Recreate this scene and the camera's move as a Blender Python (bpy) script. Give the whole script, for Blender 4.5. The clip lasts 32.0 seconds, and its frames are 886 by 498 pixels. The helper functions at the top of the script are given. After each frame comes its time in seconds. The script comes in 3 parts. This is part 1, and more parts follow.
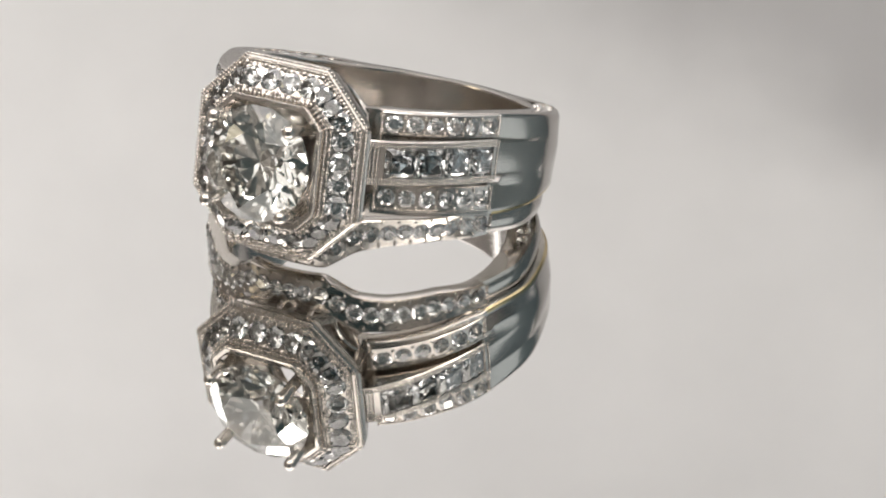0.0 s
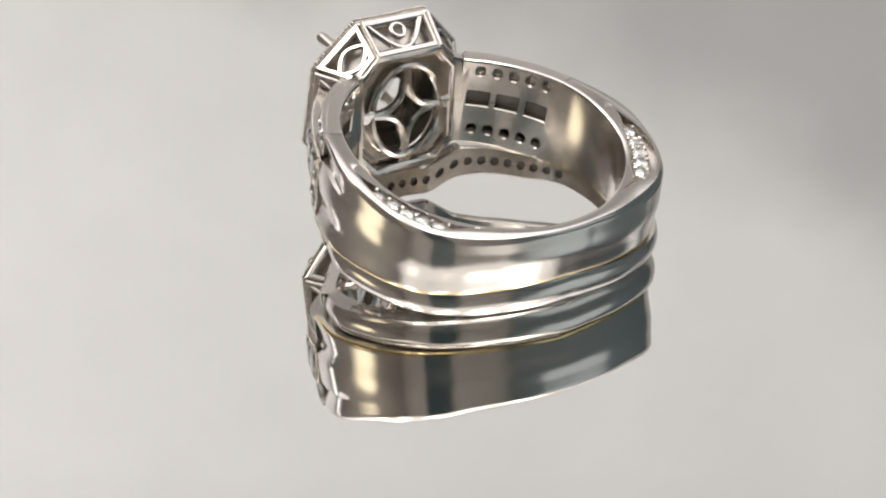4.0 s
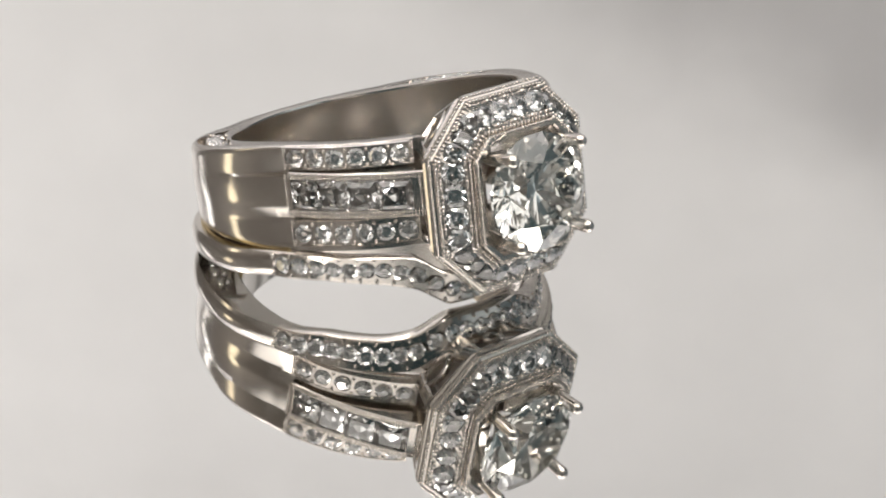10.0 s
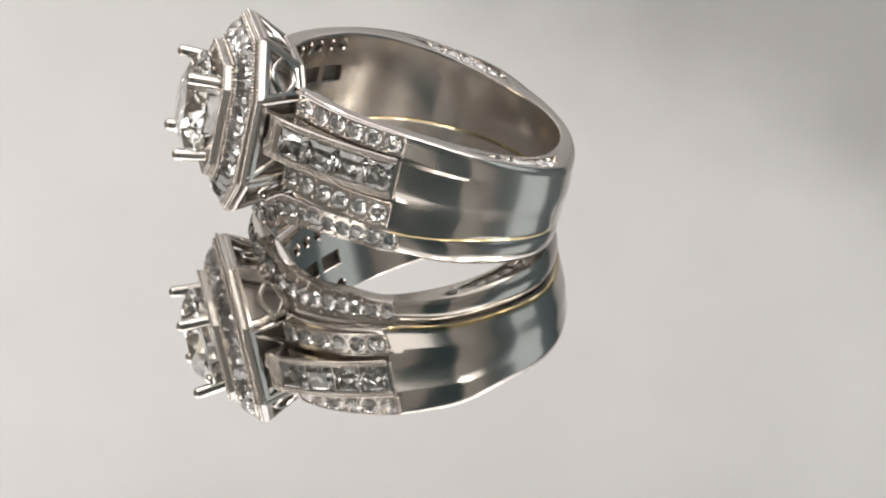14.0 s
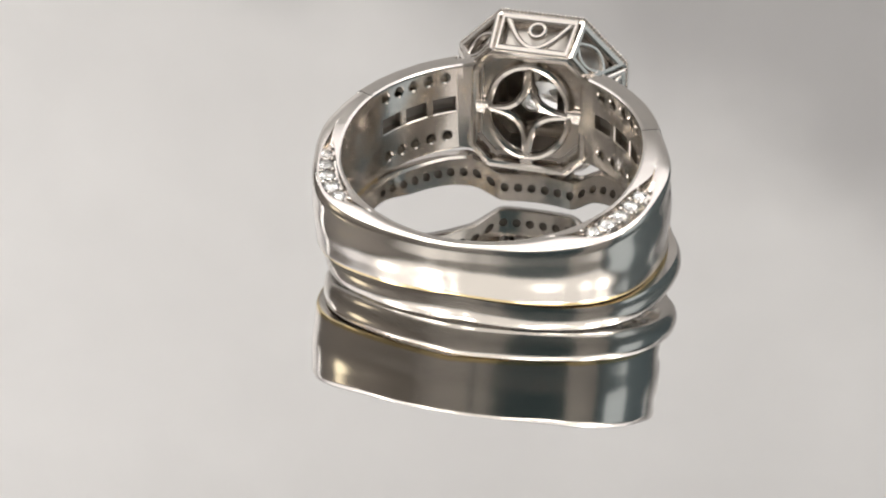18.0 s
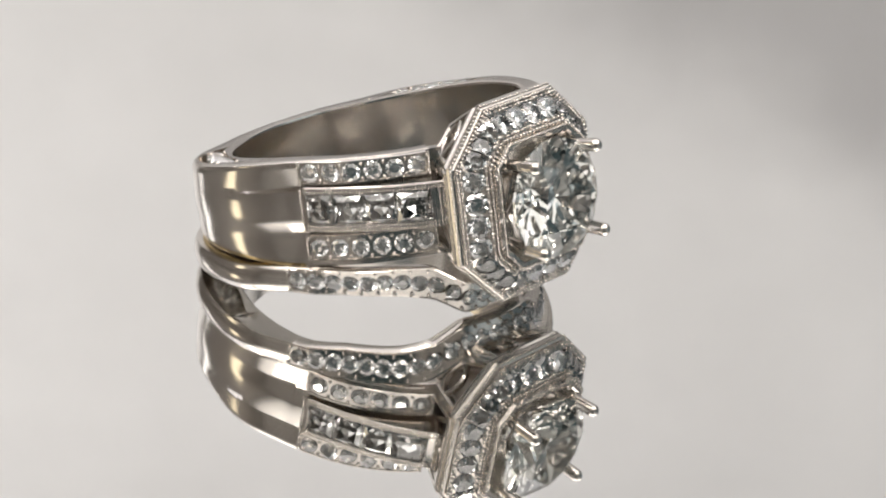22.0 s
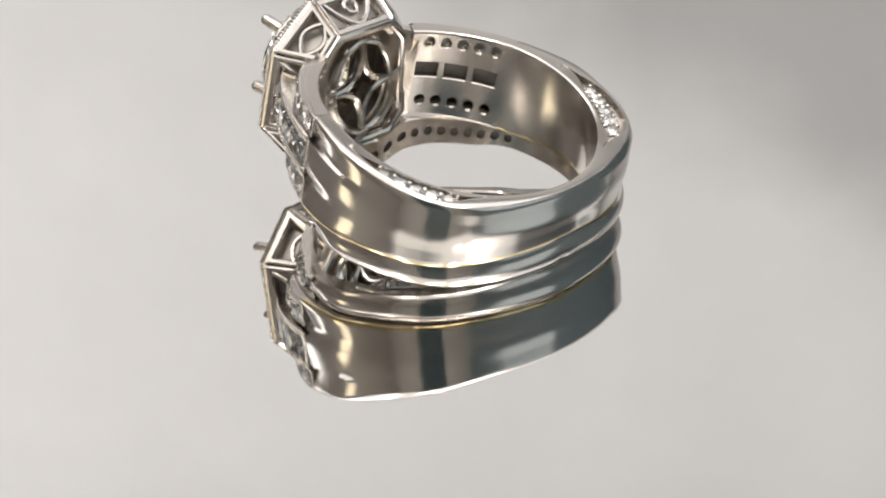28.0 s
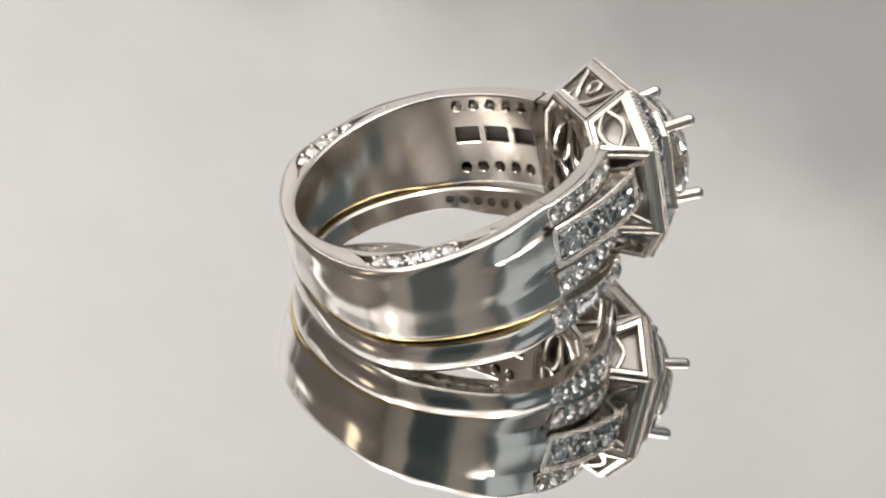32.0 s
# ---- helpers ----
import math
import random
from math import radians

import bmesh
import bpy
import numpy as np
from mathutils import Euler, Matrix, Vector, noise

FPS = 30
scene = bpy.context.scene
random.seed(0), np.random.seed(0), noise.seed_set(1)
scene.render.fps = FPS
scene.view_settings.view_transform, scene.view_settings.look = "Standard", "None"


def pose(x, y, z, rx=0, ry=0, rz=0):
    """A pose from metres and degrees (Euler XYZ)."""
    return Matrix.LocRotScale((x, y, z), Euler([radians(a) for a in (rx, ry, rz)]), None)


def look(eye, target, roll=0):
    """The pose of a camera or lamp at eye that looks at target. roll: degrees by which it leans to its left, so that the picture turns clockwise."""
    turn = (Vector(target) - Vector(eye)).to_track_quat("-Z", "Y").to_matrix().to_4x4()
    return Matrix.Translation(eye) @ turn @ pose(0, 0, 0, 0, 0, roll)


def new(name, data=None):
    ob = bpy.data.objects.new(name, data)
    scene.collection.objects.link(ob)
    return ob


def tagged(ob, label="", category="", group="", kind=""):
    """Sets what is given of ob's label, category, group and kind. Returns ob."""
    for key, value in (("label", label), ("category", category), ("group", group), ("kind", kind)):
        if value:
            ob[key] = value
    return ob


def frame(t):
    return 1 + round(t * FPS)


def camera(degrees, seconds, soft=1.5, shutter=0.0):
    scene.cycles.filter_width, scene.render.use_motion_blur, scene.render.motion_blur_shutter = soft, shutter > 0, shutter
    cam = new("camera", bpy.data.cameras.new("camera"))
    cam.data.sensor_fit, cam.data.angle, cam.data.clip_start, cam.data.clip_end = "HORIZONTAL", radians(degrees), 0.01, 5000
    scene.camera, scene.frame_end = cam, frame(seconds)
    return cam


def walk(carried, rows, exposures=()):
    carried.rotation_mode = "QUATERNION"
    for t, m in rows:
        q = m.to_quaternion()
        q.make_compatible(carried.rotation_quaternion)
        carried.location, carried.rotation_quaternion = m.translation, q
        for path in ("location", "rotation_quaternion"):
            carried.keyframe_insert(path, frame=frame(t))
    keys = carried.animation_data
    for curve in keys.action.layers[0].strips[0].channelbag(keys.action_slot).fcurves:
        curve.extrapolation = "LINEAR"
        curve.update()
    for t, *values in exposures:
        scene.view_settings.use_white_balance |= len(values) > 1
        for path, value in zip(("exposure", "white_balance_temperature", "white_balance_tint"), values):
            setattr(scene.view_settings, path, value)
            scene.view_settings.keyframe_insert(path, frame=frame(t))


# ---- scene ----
MM = 0.001
cam = camera(21.95, 32.0, soft=2.1)
EYE = (-0.03 * MM, -133.98 * MM, 61.99 * MM)


def aim(yaw, pitch, roll):
    """The still camera: yaw to its left, pitch up, roll as look(), in degrees."""
    y, p = radians(yaw), radians(pitch)
    ahead = Vector((-math.sin(y) * math.cos(p), math.cos(y) * math.cos(p), math.sin(p)))
    return look(EYE, Vector(EYE) + ahead, roll)


# the camera is held by hand: seconds, yaw, pitch
SWAY = [
    (0.0, -0.099, -25.573),
    (0.5, -0.261, -25.255),
    (1.0, -0.367, -24.995),
    (1.5, -0.391, -24.825),
    (2.0, -0.332, -24.757),
    (2.5, -0.286, -24.705),
    (3.0, -0.337, -24.556),
    (3.5, -0.512, -24.353),
    (4.0, -0.522, -24.227),
    (4.5, -0.503, -24.189),
    (5.5, -0.379, -24.332),
    (6.5, -0.294, -24.496),
    (7.5, -0.390, -24.650),
    (8.0, -0.242, -24.786),
    (8.5, -0.240, -25.020),
    (9.0, -0.300, -25.210),
    (9.5, -0.304, -25.375),
    (10.0, -0.281, -25.640),
    (10.5, -0.200, -25.874),
    (11.0, -0.154, -25.903),
    (11.5, -0.174, -25.891),
    (12.0, -0.273, -25.836),
    (12.5, -0.336, -25.711),
    (13.0, -0.410, -25.479),
    (13.5, -0.425, -25.249),
    (14.0, -0.203, -25.067),
    (14.5, -0.001, -24.944),
    (15.5, -0.289, -24.727),
    (16.5, -0.657, -24.567),
    (17.0, -0.592, -24.567),
    (17.5, -0.537, -24.576),
    (18.0, -0.576, -24.593),
    (18.5, -0.653, -24.620),
    (19.0, -0.637, -24.654),
    (19.5, -0.572, -24.780),
    (20.0, -0.526, -24.937),
    (20.5, -0.524, -25.116),
    (21.0, -0.451, -25.221),
    (21.5, -0.492, -25.277),
    (22.0, -0.399, -25.401),
    (22.5, -0.223, -25.585),
    (23.0, 0.008, -25.773),
    (23.5, 0.053, -25.869),
    (24.0, -0.099, -25.835),
    (24.5, -0.255, -25.738),
    (25.0, -0.340, -25.572),
    (25.5, -0.359, -25.403),
    (26.5, -0.476, -25.222),
    (27.5, -0.722, -25.050),
    (28.0, -0.927, -24.868),
    (28.5, -1.045, -24.685),
    (29.0, -1.014, -24.424),
    (29.5, -0.823, -24.367),
    (30.0, -0.686, -24.462),
    (30.5, -0.616, -24.538),
    (31.0, -0.634, -24.624),
    (31.5, -0.744, -24.550),
    (32.0, -0.818, -24.448),
]
ROLL = 1.62
walk(cam, [(t, aim(yaw, pitch, ROLL)) for t, yaw, pitch in SWAY], exposures=[(0.0, 0.0), (32.0, 0.0)])

# both rings turn with the mirror: seconds, turn in degrees
TURN = [
    (0.0, -27.33),
    (0.5, -42.02),
    (1.0, -56.68),
    (1.5, -71.30),
    (2.0, -85.84),
    (2.5, -100.33),
    (3.0, -114.83),
    (3.5, -129.39),
    (4.0, -144.02),
    (4.5, -158.69),
    (5.5, -188.10),
    (6.5, -217.55),
    (7.5, -246.96),
    (8.0, -261.63),
    (8.5, -276.26),
    (9.0, -290.86),
    (9.5, -305.44),
    (10.0, -320.01),
    (10.5, -334.59),
    (11.0, -349.22),
    (11.5, -363.90),
    (12.0, -378.63),
    (12.5, -393.38),
    (13.0, -408.17),
    (13.5, -422.95),
    (14.0, -437.74),
    (14.5, -452.52),
    (15.5, -482.11),
    (16.5, -511.72),
    (17.0, -526.52),
    (17.5, -541.33),
    (18.0, -556.14),
    (18.5, -570.95),
    (19.0, -585.77),
    (19.5, -600.59),
    (20.0, -615.40),
    (20.5, -630.20),
    (21.0, -645.01),
    (21.5, -659.81),
    (22.0, -674.61),
    (22.5, -689.40),
    (23.0, -704.17),
    (23.5, -718.95),
    (24.0, -733.73),
    (24.5, -748.53),
    (25.0, -763.34),
    (25.5, -778.15),
    (26.5, -807.76),
    (27.5, -837.39),
    (28.0, -852.21),
    (28.5, -867.05),
    (29.0, -881.90),
    (29.5, -896.78),
    (30.0, -911.66),
    (30.5, -926.54),
    (31.0, -941.41),
    (31.5, -956.27),
    (32.0, -971.13),
]
LEAN = -11.3
OFF = -4.4  # how far the rings stand off the turning axis, mm

# ---- light ----
world = bpy.data.worlds.new("world")
scene.world = world
world.use_nodes = True
world.node_tree.nodes["Background"].inputs[0].default_value = (1.0, 0.97, 0.93, 1)
world.node_tree.nodes["Background"].inputs[1].default_value = 0.12


def area(name, eye, target, sx, sy, watts, colour):
    data = bpy.data.lights.new(name, "AREA")
    data.shape, data.size, data.size_y, data.energy, data.color = "RECTANGLE", sx, sy, watts, colour
    ob = new(name, data)
    ob.matrix_world = look(eye, target)
    return ob


WHITE = (1.0, 0.98, 1.0)
area("ceiling_panel_lamp", (-0.2, 0.6, 1.96), (-0.2, 0.6, 0), 3.8, 1.4, 22, WHITE)
area("ceiling_panel_lamp", (0.0, -1.1, 1.97), (0.0, -1.1, 0), 4.0, 1.9, 28, (1.0, 0.965, 0.92))
area("window_lamp", (1.9, -0.5, 1.0), (0, 0, 0.3), 1.2, 1.0, 1.9, (0.92, 0.98, 1.0))
area("wall_lamp", (-2.05, -0.25, 0.85), (0, -0.1, 0.2), 0.5, 0.5, 1.3, (1.0, 0.87, 0.62)).data.shape = "DISK"
# two unseen fill lights, added to brighten the wall that the mirror shows
area("wall_fill", (-1.5, 1.2, 1.15), (-0.4, 2.15, 1.25), 0.7, 0.7, 9.2, (1.0, 0.985, 0.98))
area("wall_fill", (1.5, 1.2, 1.4), (0.4, 2.15, 1.5), 0.7, 0.7, 3.6, (1.0, 0.985, 0.98))
# unseen round lights added below the ceiling to make the stones sparkle
for x, y in ((-0.75, -0.45), (0.62, -0.4), (-0.1, -0.75), (-1.0, 0.2), (0.35, 0.42), (1.05, 0.1), (-0.35, 0.6), (0.2, -1.05), (0.9, -0.95), (-1.5, -0.3)):
    area("sparkle_fill", (x, y, 1.93), (x, y, 0), 0.30, 0.30, 2.9, (1.0, 0.96, 0.90)).data.shape = "DISK"
for x, y in ((-1.2, -1.02), (1.4, -0.74)):
    area("ceiling_lamp", (x, y, 1.92), (x, y, 0), 0.42, 0.42, 5.5, (1.0, 0.95, 0.88)).data.shape = "DISK"
scene.cycles.max_bounces, scene.cycles.glossy_bounces, scene.cycles.transmission_bounces = 20, 12, 16


# ---- materials ----
def material(name):
    m = bpy.data.materials.new(name)
    m.use_nodes = True
    return m, m.node_tree.nodes, m.node_tree.links, m.node_tree.nodes["Principled BSDF"]


def metal(name, colour, rough, wear=0.03, bump=0.02):
    m, nodes, links, b = material(name)
    b.inputs["Base Color"].default_value = (*colour, 1)
    b.inputs["Metallic"].default_value = 1
    tc = nodes.new("ShaderNodeTexCoord")
    n1 = nodes.new("ShaderNodeTexNoise")
    n1.inputs["Scale"].default_value, n1.inputs["Detail"].default_value = 700, 4
    n2 = nodes.new("ShaderNodeTexNoise")
    n2.inputs["Scale"].default_value, n2.inputs["Detail"].default_value = 150, 2
    links.new(tc.outputs["Object"], n1.inputs["Vector"])
    links.new(tc.outputs["Object"], n2.inputs["Vector"])
    mr = nodes.new("ShaderNodeMapRange")
    mr.inputs["To Min"].default_value, mr.inputs["To Max"].default_value = max(rough - wear, 0.01), rough + wear
    links.new(n1.outputs["Fac"], mr.inputs["Value"])
    links.new(mr.outputs["Result"], b.inputs["Roughness"])
    bp = nodes.new("ShaderNodeBump")
    bp.inputs["Strength"].default_value, bp.inputs["Distance"].default_value = bump, 0.0004
    links.new(n2.outputs["Fac"], bp.inputs["Height"])
    links.new(bp.outputs["Normal"], b.inputs["Normal"])
    return m


def plain(name, colour, rough, scale=3.0, vary=0.06):
    m, nodes, links, b = material(name)
    tc = nodes.new("ShaderNodeTexCoord")
    n1 = nodes.new("ShaderNodeTexNoise")
    n1.inputs["Scale"].default_value, n1.inputs["Detail"].default_value = scale, 3
    links.new(tc.outputs["Object"], n1.inputs["Vector"])
    mx = nodes.new("ShaderNodeMix")
    mx.data_type = "RGBA"
    mx.inputs[6].default_value = (*[c * (1 - vary) for c in colour], 1)
    mx.inputs[7].default_value = (*[min(c * (1 + vary), 1) for c in colour], 1)
    links.new(n1.outputs["Fac"], mx.inputs[0])
    links.new(mx.outputs[2], b.inputs["Base Color"])
    b.inputs["Roughness"].default_value = rough
    return m


def gem(name, colour):
    m, nodes, links, b = material(name)
    nodes.remove(b)
    g = nodes.new("ShaderNodeBsdfGlass")
    g.inputs["Color"].default_value, g.inputs["Roughness"].default_value, g.inputs["IOR"].default_value = (*colour, 1), 0.0, 2.42
    links.new(g.outputs[0], nodes["Material Output"].inputs[0])
    return m


GOLD = metal("white_gold", (0.675, 0.637, 0.597), 0.165, 0.015, 0.003)
YELLOW = metal("yellow_gold", (0.76, 0.62, 0.36), 0.12, 0.03, 0.006)
GEM = gem("diamond", (0.995, 0.994, 0.986))
MELEE = gem("small_diamond", (0.995, 0.995, 0.995))
MIRROR = metal("mirror_silver", (0.86, 0.855, 0.845), 0.012, 0.006, 0.0)


def shade_blend(name, light, dark, rough):
    """Wall paint with soft shade painted in: light above a slanting line, greyer below."""
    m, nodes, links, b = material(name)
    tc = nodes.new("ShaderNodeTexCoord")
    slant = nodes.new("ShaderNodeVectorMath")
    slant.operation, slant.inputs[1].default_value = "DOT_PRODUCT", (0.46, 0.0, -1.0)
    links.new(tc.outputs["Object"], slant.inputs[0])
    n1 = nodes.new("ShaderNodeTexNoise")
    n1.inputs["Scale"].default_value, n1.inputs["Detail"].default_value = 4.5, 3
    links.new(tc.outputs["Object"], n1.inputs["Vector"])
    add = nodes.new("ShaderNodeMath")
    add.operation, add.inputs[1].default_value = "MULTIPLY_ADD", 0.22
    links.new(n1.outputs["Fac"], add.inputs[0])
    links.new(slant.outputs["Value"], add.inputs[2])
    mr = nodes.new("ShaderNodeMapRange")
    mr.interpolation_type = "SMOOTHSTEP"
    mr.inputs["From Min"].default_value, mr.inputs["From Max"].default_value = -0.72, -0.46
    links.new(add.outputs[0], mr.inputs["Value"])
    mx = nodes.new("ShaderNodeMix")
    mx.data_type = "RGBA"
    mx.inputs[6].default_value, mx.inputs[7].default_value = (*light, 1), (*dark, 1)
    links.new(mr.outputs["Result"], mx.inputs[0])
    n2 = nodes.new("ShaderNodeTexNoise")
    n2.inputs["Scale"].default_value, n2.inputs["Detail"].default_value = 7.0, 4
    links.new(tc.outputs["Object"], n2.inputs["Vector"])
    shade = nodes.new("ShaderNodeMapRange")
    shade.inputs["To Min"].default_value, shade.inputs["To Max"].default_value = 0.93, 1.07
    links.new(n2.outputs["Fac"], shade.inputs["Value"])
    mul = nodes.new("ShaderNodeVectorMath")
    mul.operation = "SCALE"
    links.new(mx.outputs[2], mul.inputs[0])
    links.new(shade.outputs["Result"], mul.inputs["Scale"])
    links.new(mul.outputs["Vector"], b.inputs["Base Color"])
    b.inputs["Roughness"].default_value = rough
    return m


# the soft shade low on the right is painted into the wall's colour
WALL = shade_blend("wall_paint_with_shade", (0.87, 0.86, 0.855), (0.56, 0.55, 0.55), 0.8)
CEIL = plain("ceiling_paint", (0.82, 0.81, 0.79), 0.8)
DARK = plain("dark_wall_paint", (0.10, 0.085, 0.07), 0.6)
BROWN = plain("brown_wood", (0.21, 0.19, 0.172), 0.5)
# dark because the shade inside the pierced holes is put into this metal
HOLE_DARK = metal("hole_shade_metal", (0.22, 0.205, 0.19), 0.6, 0.08, 0.05)
GALLERY_DIM = metal("dim_gallery_gold", (0.52, 0.49, 0.46), 0.42, 0.05, 0.02)
TEAL = plain("teal_cloth", (0.028, 0.060, 0.068), 0.8)
TAUPE = plain("taupe_paint", (0.36, 0.345, 0.325), 0.7)
SLATE = plain("slate_paint", (0.105, 0.15, 0.172), 0.7)


# ---- mesh tools (millimetres) ----
def link_mesh(name, verts, faces, mat, parent=None, label="", smooth=35.0):
    me = bpy.data.meshes.new(name)
    me.from_pydata([(v[0] * MM, v[1] * MM, v[2] * MM) for v in verts], [], [tuple(f) for f in faces])
    bm = bmesh.new()
    bm.from_mesh(me)
    bmesh.ops.remove_doubles(bm, verts=bm.verts, dist=2e-6)
    bmesh.ops.recalc_face_normals(bm, faces=bm.faces)
    lim = radians(smooth)
    for f in bm.faces:
        f.smooth = smooth > 0
    for e in bm.edges:
        e.smooth = len(e.link_faces) == 2 and e.calc_face_angle(0) < lim
    bm.to_mesh(me)
    bm.free()
    me.materials.append(mat)
    ob = new(name, me)
    if parent:
        ob.parent = parent
    if label:
        ob["label"] = label
    return ob


def shared(name, me, m, parent, label=""):
    """One more object on a mesh that others use."""
    ob = new(name, me)
    ob.parent = parent
    ob.matrix_basis = m
    if label:
        ob["label"] = label
    return ob


def smooth_table(table, w=19):
    """A lookup over degrees, smoothed over w of them."""
    xs = np.arange(table[0][0], table[-1][0] + 0.5, 1.0)
    ys = np.interp(xs, [p[0] for p in table], [p[1] for p in table])
    pad = np.concatenate([np.full(w // 2, ys[0]), ys, np.full(w // 2, ys[-1])])
    ys = np.convolve(pad, np.hanning(w + 2)[1:-1] / np.hanning(w + 2).sum(), "valid")
    return lambda a: float(np.interp(a, xs, ys))


Y0 = 1.3
FLAT = 0.65  # the back of both rings is flattened by this much


def polar(a, r, z, x0=0.0):
    """The ring's angle a in degrees from its head, radius and height; the head lies towards -y."""
    s = max(0.0, min(1.0, (abs((a + 180) % 360 - 180) - 95) / 55))
    flat = FLAT * s * s * (3 - 2 * s)
    return (x0 + r * math.sin(radians(a)), -(Y0 + r * math.cos(radians(a)) + flat), z)


def sweep(sections, closed=False):
    """Skin closed loops of equal length; caps the ends of an open sweep."""
    n, m = len(sections[0]), len(sections)
    verts = [p for s in sections for p in s]
    faces = []
    for i in range(m if closed else m - 1):
        a, b = i * n, (i + 1) % m * n
        faces += [(a + k, a + (k + 1) % n, b + (k + 1) % n, b + k) for k in range(n)]
    if not closed:
        faces += [tuple(range(n)), tuple(range((m - 1) * n, m * n))]
    return verts, faces


def strip(points, w, h, normal, closed=False):
    """A bar of width w (in the plane) and height h (along normal) along points."""
    nrm = Vector(normal).normalized()
    pts = [Vector(p) for p in points]
    secs = []
    for i, p in enumerate(pts):
        a = pts[i - 1] if i or closed else p
        b = pts[(i + 1) % len(pts)] if i < len(pts) - 1 or closed else p
        d = (b - a).normalized()
        s = d.cross(nrm).normalized()
        if 0 < i < len(pts) - 1 or closed:
            d1, d2 = (p - a).normalized(), (b - p).normalized()
            s = s / max(0.5, math.sqrt(max(0.0, (1 + d1.dot(d2)) / 2)))
        u = nrm
        c = 0.25 * min(w, h)
        secs.append([p + s * x + u * y for x, y in ((-w / 2 + c, -h / 2), (w / 2 - c, -h / 2), (w / 2, -h / 2 + c), (w / 2, h / 2 - c), (w / 2 - c, h / 2), (-w / 2 + c, h / 2), (-w / 2, h / 2 - c), (-w / 2, -h / 2 + c))])
    return sweep(secs, closed)


def joined(*pieces):
    verts, faces = [], []
    for v, f in pieces:
        k = len(verts)
        verts += list(v)
        faces += [tuple(i + k for i in q) for q in f]
    return verts, faces


def ball(c, r, seg=8, rings=5):
    c = Vector(c)
    verts, faces = [c + Vector((0, 0, r))], []
    for i in range(1, rings):
        t = math.pi * i / rings
        verts += [c + Vector((r * math.sin(t) * math.cos(2 * math.pi * k / seg), r * math.sin(t) * math.sin(2 * math.pi * k / seg), r * math.cos(t))) for k in range(seg)]
    verts.append(c - Vector((0, 0, r)))
    faces += [(0, 1 + k, 1 + (k + 1) % seg) for k in range(seg)]
    for i in range(rings - 2):
        a = 1 + i * seg
        faces += [(a + k, a + seg + k, a + seg + (k + 1) % seg, a + (k + 1) % seg) for k in range(seg)]
    a, e = 1 + (rings - 2) * seg, len(verts) - 1
    faces += [(a + k, e, a + (k + 1) % seg) for k in range(seg)]
    return verts, faces


def rod(a, b, r0, r1, seg=12, dome=True):
    """A tapered rod with a rounded far end."""
    a, b = Vector(a), Vector(b)
    d = (b - a).normalized()
    s = d.orthogonal().normalized()
    t = d.cross(s)
    ring = lambda c, r: [c + (s * math.cos(2 * math.pi * k / seg) + t * math.sin(2 * math.pi * k / seg)) * r for k in range(seg)]
    secs = [ring(a, r0), ring(b, r1)]
    if dome:
        for i in range(1, 5):
            q = math.pi / 2 * i / 4.2
            secs.append(ring(b + d * r1 * math.sin(q), r1 * math.cos(q)))
    return sweep(secs)


# ---- gems ----
def brilliant(radius, fold=8):
    """A round brilliant, its table towards +z, the girdle at z = 0."""
    bm = bmesh.new()
    table, crown, depth, girdle = 0.56 * radius, 0.31 * radius, 0.86 * radius, 0.025 * radius
    n = fold
    T = [bm.verts.new((table * math.cos(2 * math.pi * k / n), table * math.sin(2 * math.pi * k / n), crown)) for k in range(n)]
    S = [bm.verts.new((0.80 * radius * math.cos(2 * math.pi * (k + 0.5) / n), 0.80 * radius * math.sin(2 * math.pi * (k + 0.5) / n), 0.62 * crown)) for k in range(n)]
    m = 2 * n
    G = [bm.verts.new((radius * math.cos(2 * math.pi * k / m), radius * math.sin(2 * math.pi * k / m), girdle)) for k in range(m)]
    H = [bm.verts.new((radius * math.cos(2 * math.pi * k / m), radius * math.sin(2 * math.pi * k / m), -girdle)) for k in range(m)]
    L = [bm.verts.new((0.24 * radius * math.cos(2 * math.pi * (k + 0.5) / n), 0.24 * radius * math.sin(2 * math.pi * (k + 0.5) / n), -0.79 * depth)) for k in range(n)]
    C = bm.verts.new((0, 0, -depth))
    bm.faces.new(T)
    for k in range(n):
        k1 = (k + 1) % n
        bm.faces.new((T[k], S[k], T[k1]))
        a, b, c = G[2 * k], G[2 * k + 1], G[(2 * k + 2) % m]
        bm.faces.new((T[k], S[k - 1], a, S[k]))
        bm.faces.new((S[k], a, b))
        bm.faces.new((S[k], b, c))
        bm.faces.new((H[2 * k], L[k], H[2 * k + 1]))
        bm.faces.new((H[2 * k + 1], L[k], H[(2 * k + 2) % m]))
        bm.faces.new((H[2 * k], L[k - 1], L[k]))
        bm.faces.new((L[k - 1], C, L[k]))
    for k in range(m):
        k1 = (k + 1) % m
        bm.faces.new((G[k], H[k], H[k1], G[k1]))
    return finish_gem(bm)


